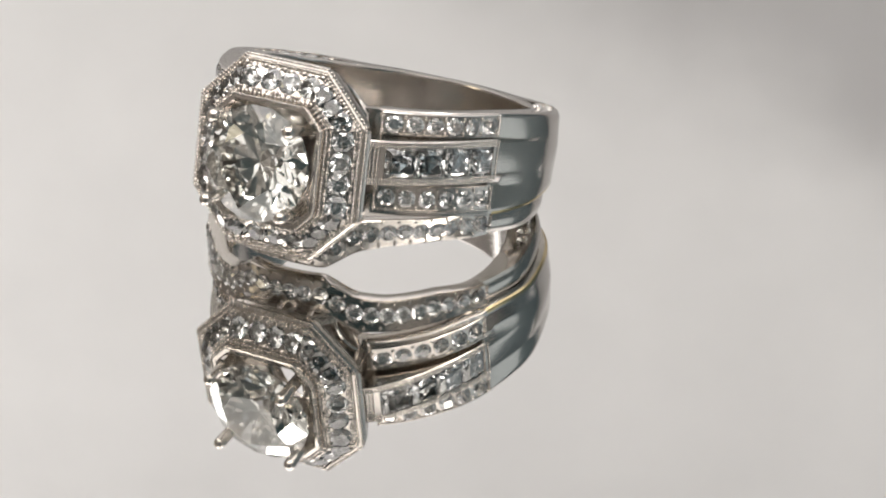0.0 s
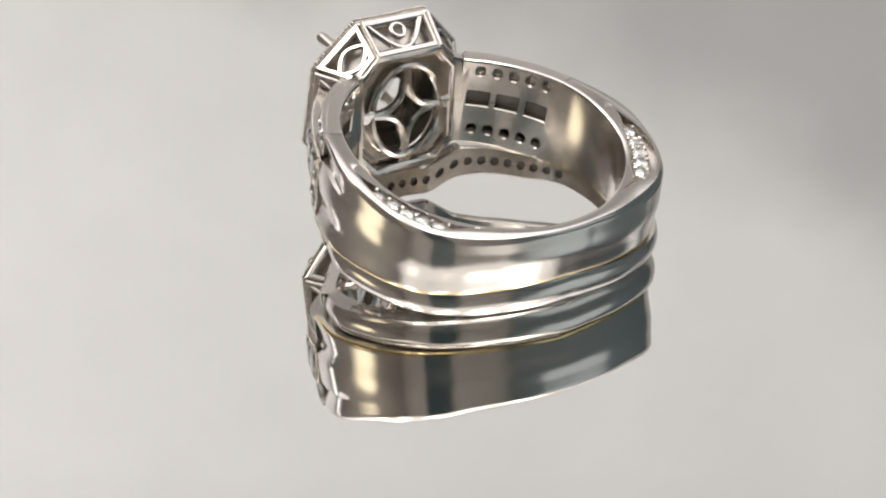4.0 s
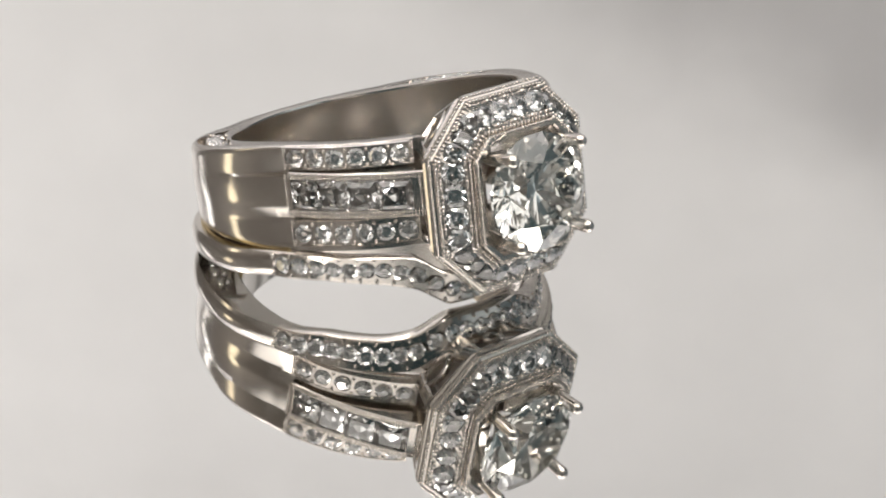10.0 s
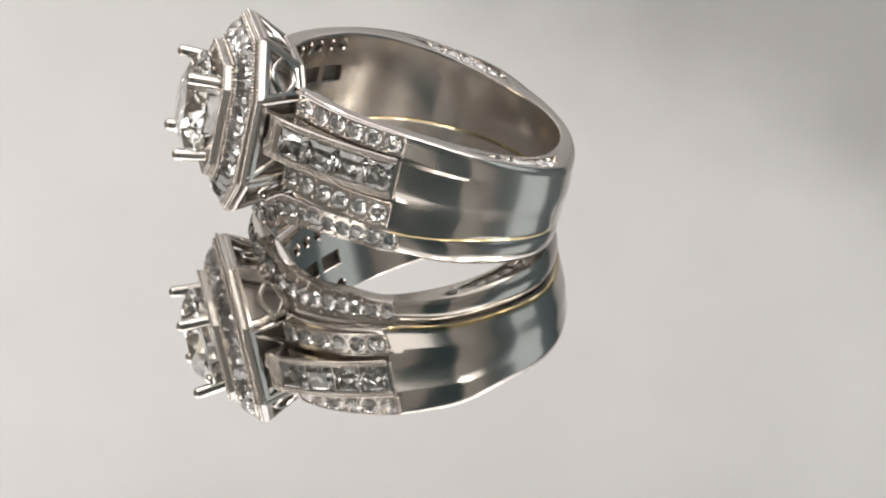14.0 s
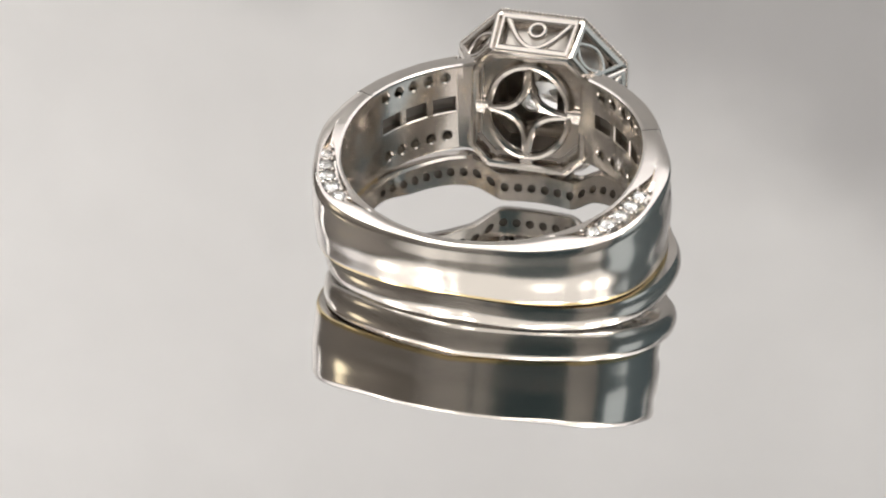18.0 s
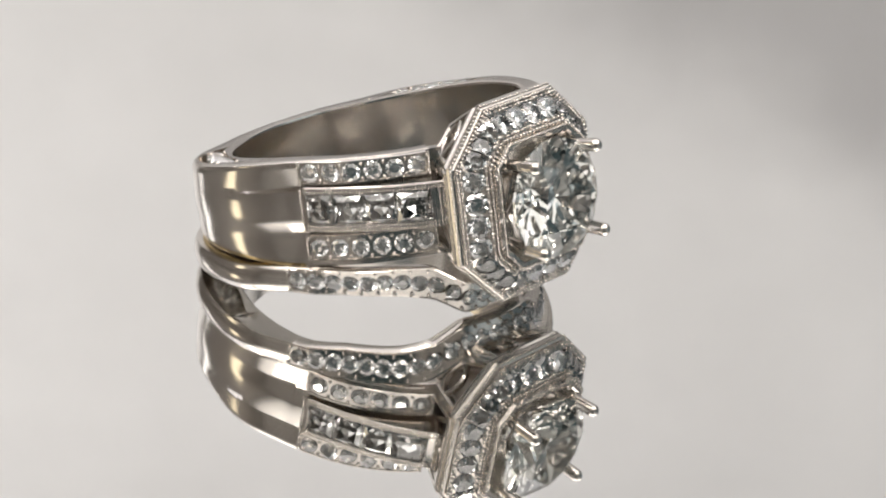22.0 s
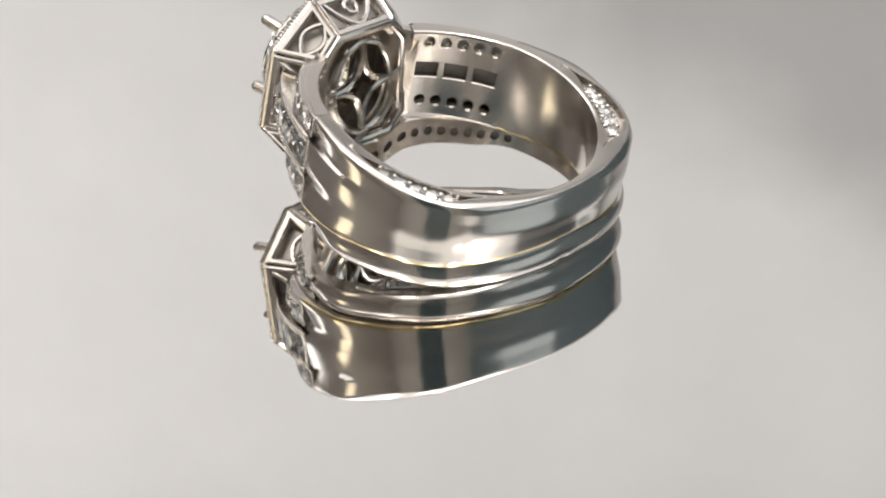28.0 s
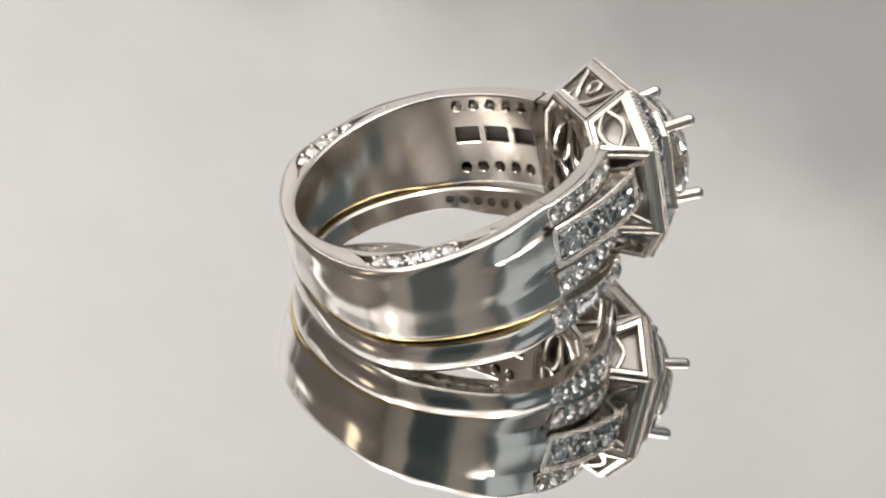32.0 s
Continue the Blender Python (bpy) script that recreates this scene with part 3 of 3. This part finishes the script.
# halo face: a seat for every stone, sloping down to the rim
out8, in8 = octagon(5.75, 2.9, HO + 0.08), octagon(4.12, 1.35, HY)
halo_places = []
for k in range(8):
    A, B, C, D = (Vector(p) for p in (out8[k], out8[(k + 1) % 8], in8[(k + 1) % 8], in8[k]))
    n = 4 if k % 2 == 0 else 3
    cells = [seat_cell(i / n, (i + 1) / n, 0, 1, 0.36, "round", 0.5) for i in range(n)]
    L = ((A - B).length + (C - D).length) / 2
    nrm = (B - A).cross(D - A).normalized()
    nrm = nrm if nrm.y < 0 else -nrm
    vv, ff = [], []
    for i, (cv, cf) in enumerate(cells):
        k0 = len(vv)
        uc = (i + 0.5) / n
        for j, (u, w, d) in enumerate(cv):
            if j >= 16:
                t = 2 * math.pi * (j % 16) / 16
                u = uc + 0.66 / L * math.cos(t)
                w = 0.5 + 0.68 / 1.92 * math.sin(t)
            vv.append((A.lerp(B, u)).lerp(D.lerp(C, u), w) - nrm * d)
        ff += [tuple(q + k0 for q in fc) for fc in cf]
        halo_places.append(((A.lerp(B, uc)).lerp(D.lerp(C, uc), 0.5), nrm))
    bits.append((vv, ff))
v, f = joined(*bits)
halo = link_mesh("halo", v, f, GOLD, ring, "octagonal halo frame", smooth=20)
for i, (p, nrm) in enumerate(halo_places):
    shared("halo_diamond", gem_of(0.72), facing(p + nrm * 0.04, tilted(nrm), spin=DICE.uniform(0, 3)), halo)
grains = []
for half, cut, y, r in ((5.86, 2.96, HO + 0.13, 0.115), (6.14, 3.09, HO - 0.12, 0.115), (4.03, 1.3, HY + 0.12, 0.125), (3.9, 1.24, HY + 0.66, 0.09)):
    o = octagon(half, cut, y)
    grains += bead_line(o + [o[0]], r, 2.2 * r)
for half, cut, y in ((5.62, 2.82, HO + 0.16), (4.25, 1.42, HY - 0.04)):
    o = octagon(half, cut, y)
    for k in range(8):
        A, B = Vector(o[k]), Vector(o[(k + 1) % 8])
        n = 4 if k % 2 == 0 else 3
        grains += [ball(A.lerp(B, i / n), 0.19, 6, 4) for i in range(n)]
        grains += [ball(A.lerp(B, (i + q) / n), 0.12, 6, 4) for i in range(n) for q in (0.2, 0.5, 0.8)]
v, f = joined(*grains)
link_mesh("halo_milgrain", v, f, GOLD, halo, "rows of tiny white gold beads round the halo", smooth=180)["kind"] = "stuff"
v, f = octagon_frame([octagon(3.92, 1.25, HY - 0.8), octagon(3.92, 1.25, HY + 0.55), octagon(3.86, 1.22, HY + 0.65), octagon(3.6, 1.1, HY + 0.65), octagon(3.5, 1.05, HY + 0.55), octagon(3.3, 1.0, HY - 0.8)])
link_mesh("collar", v, f, GOLD, ring, "raised octagonal collar round the centre stone", smooth=20)
v, f = octagon_frame([octagon(3.5, 1.05, HY + 0.3), octagon(2.7, 0.85, HY - 0.4), octagon(1.9, 0.62, HY - 1.2), octagon(1.3, 0.42, HY - 1.8), octagon(1.3, 0.42, HY - 2.1), octagon(2.2, 0.7, HY - 1.7), octagon(3.6, 1.15, HY - 0.7)])
link_mesh("seat_cup", v, f, GOLD, ring, "open cup below the centre stone", smooth=20)

big = brilliant(3.52)
big.materials.append(GEM)
shared("center_diamond", big, facing((HX, -16.1, HZ), (0, -1, 0), spin=0.2), ring, "large round brilliant-cut diamond")
for sx in (-1, 1):
    for sz in (-1, 1):
        v, f = rod((HX + sx * 2.3, -(HY - 1.2), HZ + sz * 2.3), (HX + sx * 2.56, -17.2, HZ + sz * 2.56), 0.38, 0.40)
        link_mesh("prong", v, f, GOLD, ring, "round-tipped prong")


# open gallery: eight tapered panels with leaf openings, and a pierced plate below
def leaf(a, b, nrm, bulge, w, h, n=12):
    """Outline of a pointed leaf from a to b."""
    a, b = Vector(a), Vector(b)
    s = (b - a).cross(Vector(nrm)).normalized()
    up = [a.lerp(b, i / n) + s * bulge * math.sin(math.pi * i / n) for i in range(n + 1)]
    dn = [a.lerp(b, i / n) - s * bulge * math.sin(math.pi * i / n) for i in range(n + 1)]
    return joined(strip(up, w, h, nrm), strip(dn, w, h, nrm))


BASE_Y = 10.1
BASE_X, BASE_Z = -0.12, 5.65
SLOPE = 0.17  # the plate's top stands further out than its foot


def base_loop(hx, hz, cut, y):
    return [(BASE_X + x, -y - SLOPE * z, BASE_Z + z) for x, z in ((cut - hx, -hz), (hx - cut, -hz), (hx, cut - hz), (hx, hz - cut), (hx - cut, hz), (cut - hx, hz), (-hx, hz - cut), (-hx, cut - hz))]


base, top = base_loop(3.95, 4.0, 1.35, BASE_Y), octagon(5.95, 3.0, HO - 0.5)
for k in range(8):
    a, b, c, d = (Vector(p) for p in (base[k], base[(k + 1) % 8], top[(k + 1) % 8], top[k]))
    nrm = (b - a).cross(d - a).normalized()
    mid4 = (a + b + c + d) / 4
    pieces = [strip([p.lerp(mid4, 0.11) for p in (a, b, c, d)], 0.46, 0.5, nrm, True)]
    lo, hi = a.lerp(b, 0.5), d.lerp(c, 0.5)
    if k % 2 == 1:
        m1, m2 = a.lerp(d, 0.45).lerp(b.lerp(c, 0.45), 0.04), a.lerp(d, 0.45).lerp(b.lerp(c, 0.45), 0.96)
        pieces.append(leaf(m1, m2, nrm, 0.78, 0.32, 0.42))
    else:
        n = 12
        arc = [d.lerp(c, 0.08 + 0.84 * i / n) + (lo - hi) * 0.86 * math.sin(math.pi * i / n) * 1.0 for i in range(n + 1)]
        pieces.append(strip(arc, 0.36, 0.42, nrm))
        across, down = (c - d).normalized(), (lo - hi).normalized()
        eye = hi.lerp(lo, 0.36)
        pieces.append(strip([eye + across * 0.5 * math.cos(q) + down * 0.5 * math.sin(q) for q in np.linspace(0, 2 * math.pi, 20, endpoint=False)], 0.28, 0.42, nrm, True))
    inward = nrm if nrm.dot(Vector((HX, -11.5, HZ)) - (lo + hi) / 2) > 0 else -nrm
    quad = [p + inward * q for q in (0.7, 0.9) for p in (a, b, c, d)]
    v, f = joined(*pieces)
    panel = link_mesh("gallery_panel", v, f, GOLD, ring, "panel with a raised leaf motif")
    # added sheet; its duller tone stands for the dim hollow gallery
    link_mesh("hollow_backing", quad, [(0, 1, 2, 3), (4, 7, 6, 5), (0, 4, 5, 1), (1, 5, 6, 2), (2, 6, 7, 3), (3, 7, 4, 0)], GALLERY_DIM, panel, "added satin backing, toned for the dim hollow behind the openings", smooth=0)
plate = [strip(base_loop(3.8, 3.86, 1.3, BASE_Y - 0.1), 0.5, 0.6, (0, 1, 0), True)]
C = Vector((BASE_X, -BASE_Y, BASE_Z))
UNDER = (0, 1, -SLOPE)


def on_plate(t, rx, rz):
    return C + Vector((rx * math.cos(t), -SLOPE * rz * math.sin(t), rz * math.sin(t)))


plate.append(strip([on_plate(t, 2.75, 3.15) for t in np.linspace(0, 2 * math.pi, 48, endpoint=False)], 0.5, 0.5, UNDER, True))
for k in range(4):
    p, q = k * math.pi / 2, (k + 1) * math.pi / 2
    A, B = on_plate(p, 2.7, 3.1), on_plate(q, 2.7, 3.1)
    mid = (A + B) / 2
    inn = (C - mid)
    arc = [A.lerp(B, i / 12) + inn * 0.52 * math.sin(math.pi * i / 12) for i in range(13)]
    plate.append(strip(arc, 0.5, 0.5, UNDER))
    plate.append(strip([A, on_plate(p, 3.7, 3.76)], 1.0, 0.45, UNDER))
fill_v, fill_f = [], []
for i, t in enumerate(np.linspace(0, 2 * math.pi, 64, endpoint=False)):
    c, q = math.cos(t), math.sin(t)
    k = min(3.8 / max(abs(c), 1e-6), 3.86 / max(abs(q), 1e-6), 6.3 / (abs(c) + abs(q)))
    for x, z in ((k * c, k * q), (2.75 * c, 3.15 * q)):
        fill_v += [C + Vector((x, -d - SLOPE * z, z)) for d in (0.3, 0.55)]
    a, e = 4 * i, 4 * ((i + 1) % 64)
    fill_f += [(a, e, e + 2, a + 2), (a + 1, a + 3, e + 3, e + 1), (a + 2, e + 2, e + 3, a + 3), (a, a + 1, e + 1, e)]
plate.append((fill_v, fill_f))
v, f = joined(*plate)
link_mesh("under_plate", v, f, GOLD, ring, "pierced plate with four petals")
# walls from the pierced plate out to the shoulders
for side in (1, -1):
    near, far = polar(side * 29.5, RIN + 0.03, 0), polar(side * 29.5, 10.25, 0)
    x0 = BASE_X + 3.45 * side
    rows = []
    for z, drop in ((2.5, 0.0), (2.62, 0.12), (8.6, 0.12), (8.78, 0.0)):
        y0 = -BASE_Y + 0.12 - SLOPE * (z - BASE_Z)
        rows.append([(x0, y0 + drop - 0.12, z), (near[0], near[1] + drop - 0.12, z), (far[0], far[1], z), (x0, y0 - 0.8, z)])
    v, f = sweep(rows)
    link_mesh("shoulder_joint", v, f, GOLD, ring, smooth=20)

# ---- wedding band ----
w_top = smooth_table([(-20, 0.3), (16, 0.3), (27, 1.8), (38, 2.05), (50, 2.15), (70, 2.45), (90, 2.6), (200, 3.9)], 7)
w_bot = smooth_table([(-20, -1.75), (16, -1.75), (27, -0.4), (38, 0.1), (50, 0.35), (62, 0.6), (75, 0.95), (90, 1.05), (200, 1.85)], 7)
w_taper = smooth_table([(-20, 1), (58, 1), (69, 0), (200, 0)], 5)
w_out = smooth_table([(-20, 10.35), (60, 10.35), (70, 10.4), (80, 10.8), (90, 11.45), (105, 11.5), (118, 11.65), (128, 11.68), (138, 11.4), (150, 10.9), (165, 10.4), (200, 10.05)], 23)
w_groove = smooth_table([(0, 0), (100, 0), (105, 0.35), (128, 0.35), (134, 0), (180, 0)])
WX = -0.65
WEND = 75


def wpolar(a, r, z):
    return polar(a, r, z, WX)


def band_section(a):
    b = fold(a)
    ro, zt, zb, g = w_out(b), w_top(b), w_bot(b), w_groove(b)
    ro += 0.8 * lopsided(a)
    e = 0.15
    s = min(1.0, g / 0.35) ** 0.55
    g = 0.35 * min(1.0, 3.5 * g)
    mid = (RIN + ro) / 2 + 0.05
    r1, r2 = min(mid + (RIN + 0.4 - mid) * s, mid - 0.04), max(mid + (ro - 0.3 - mid) * s, mid + 0.04)
    prof = [(RIN + e, zb), (RIN, zb + e), (RIN, zb + e + 0.06), (RIN, zt - e - 0.06), (RIN, zt - e), (RIN + e, zt), (ro - e, zt), (ro - 0.03, zt - e)]
    prof += [(ro + 0.12 * math.sin(math.pi * i / 6), zt - e + (zb + 2 * e - zt) * i / 6) for i in range(1, 6)]
    prof += [(ro - 0.03, zb + e), (ro - e, zb), (r2, zb), (r2 - 0.03, zb + g), (r1 + 0.03, zb + g), (r1, zb)]
    return [wpolar(a, r, z) for r, z in prof]


v, f = sweep([band_section(a) for a in np.arange(WEND, 360.5 - WEND, 1.5)])
back = link_mesh("band", v, f, GOLD, band, "polished plain back of the band", smooth=40)
NW = 26
dw = 2 * WEND / NW
inner_v, inner_f, outer_v, outer_f = [], [], [], []
grains = []
stones = []
for i in range(NW):
    a0, a1 = -WEND + i * dw, -WEND + (i + 1) * dw
    for deep, rr, hole, vv, ff in ((-0.4, lambda b: RIN, 0.3, inner_v, inner_f), (0.45, lambda b: w_out(b), 0.52, outer_v, outer_f)):
        cv, cf = seat_cell(a0, a1, 0, 1, hole, "round", deep, -0.44 if deep < 0 else 0.0)
        k0 = len(vv)
        for j, (u, w, d) in enumerate(cv):
            if 16 <= j < 48:
                t = 2 * math.pi * (j % 16) / 16
                u = (a0 + a1) / 2 + math.degrees(hole / rr(fold(a0))) * math.cos(t)
                w = 0.5 + hole / (w_top(fold(u)) - w_bot(fold(u)) - 0.28) * math.sin(t)
            b = fold(u)
            tilt = (0.5 if deep < 0 else 0.6) * w_taper(b) * (1 - w)
            vv.append(wpolar(u, rr(b) - d - tilt, w_bot(b) + 0.14 + (w_top(b) - w_bot(b) - 0.28) * w))
        ff += [tuple(q + k0 for q in fc) for fc in cf]
    am = (a0 + a1) / 2
    b = fold(am)
    stones.append(shared("pave_diamond", gem_of(0.56), facing(wpolar(am, w_out(b) + 0.03 - 0.3 * w_taper(b), (w_top(b) + w_bot(b)) / 2), tilted(Vector(outward(am)) + Vector((0, 0, -0.3 * w_taper(b)))), spin=DICE.uniform(0, 3)), band))
    for z in (0.2, -0.2):
        zz = (w_top(fold(a0)) - 0.24) if z > 0 else (w_bot(fold(a0)) + 0.24)
        grains.append(ball(wpolar(a0, w_out(fold(a0)) + 0.02 - (0.52 if z < 0 else 0.08) * w_taper(fold(a0)), zz), 0.125, 6, 4))
for a in (-WEND - 0.6, WEND + 0.6):
    b = fold(a)
    grains += bead_line([wpolar(a, w_out(b) + 0.05, w_bot(b) + 0.15), wpolar(a, w_out(b) + 0.05, w_top(b) - 0.15)], 0.07, 0.15)


def wribbon(points):
    secs = [[wpolar(a, r, z) for r, z in points(fold(a))] for a in np.linspace(-WEND, WEND, 94)]
    m = len(secs[0])
    return [p for s in secs for p in s], [(i * m + k, i * m + k + 1, (i + 1) * m + k + 1, (i + 1) * m + k) for i in range(93) for k in range(m - 1)]


hollows = (inner_v, [q for q in inner_f if len(q) == 3])
v, f = joined((inner_v, [q for q in inner_f if len(q) == 4]), (outer_v, outer_f),
              wribbon(lambda b: [(RIN, w_top(b) - 0.14), (RIN + 0.14, w_top(b)), (w_out(b) - 0.06, w_top(b)), (w_out(b) + 0.05, w_top(b) - 0.05), (w_out(b), w_top(b) - 0.14)]),
              wribbon(lambda b: [(RIN - 0.5 * w_taper(b), w_bot(b) + 0.14), (RIN + 0.14 - 0.5 * w_taper(b), w_bot(b)), (w_out(b) - 0.06 - 0.6 * w_taper(b), w_bot(b)), (w_out(b) + 0.05 - 0.6 * w_taper(b), w_bot(b) + 0.05), (w_out(b) - 0.6 * w_taper(b), w_bot(b) + 0.14)]))
front = link_mesh("pave_front", v, f, GOLD, band, "contoured front set with small diamonds", smooth=40)
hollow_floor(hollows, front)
for ob in stones:
    ob.parent = front
v, f = joined(*grains)
link_mesh("milgrain", v, f, GOLD, front, "rows of tiny white gold beads", smooth=180)["kind"] = "stuff"
for side in (1, -1):
    for i in range(4):
        a = side * (107 + i * 6.0)
        b = fold(a)
        shared("edge_diamond", gem_of((0.42, 0.52, 0.52, 0.42)[i]), facing(wpolar(a, (RIN + w_out(b)) / 2 + 0.05, w_bot(b) + 0.15), (0, 0, -1), up=(1, 0, 0)), back, "small round diamond in the band's lower edge")


# ---- what moves ----
def motions():
    for thing in (ring, band):
        walk(thing, [(t, pose(0, 0, 0, 0, 0, turn) @ pose(OFF * MM, 0, 0, LEAN)) for t, turn in TURN])


motions()
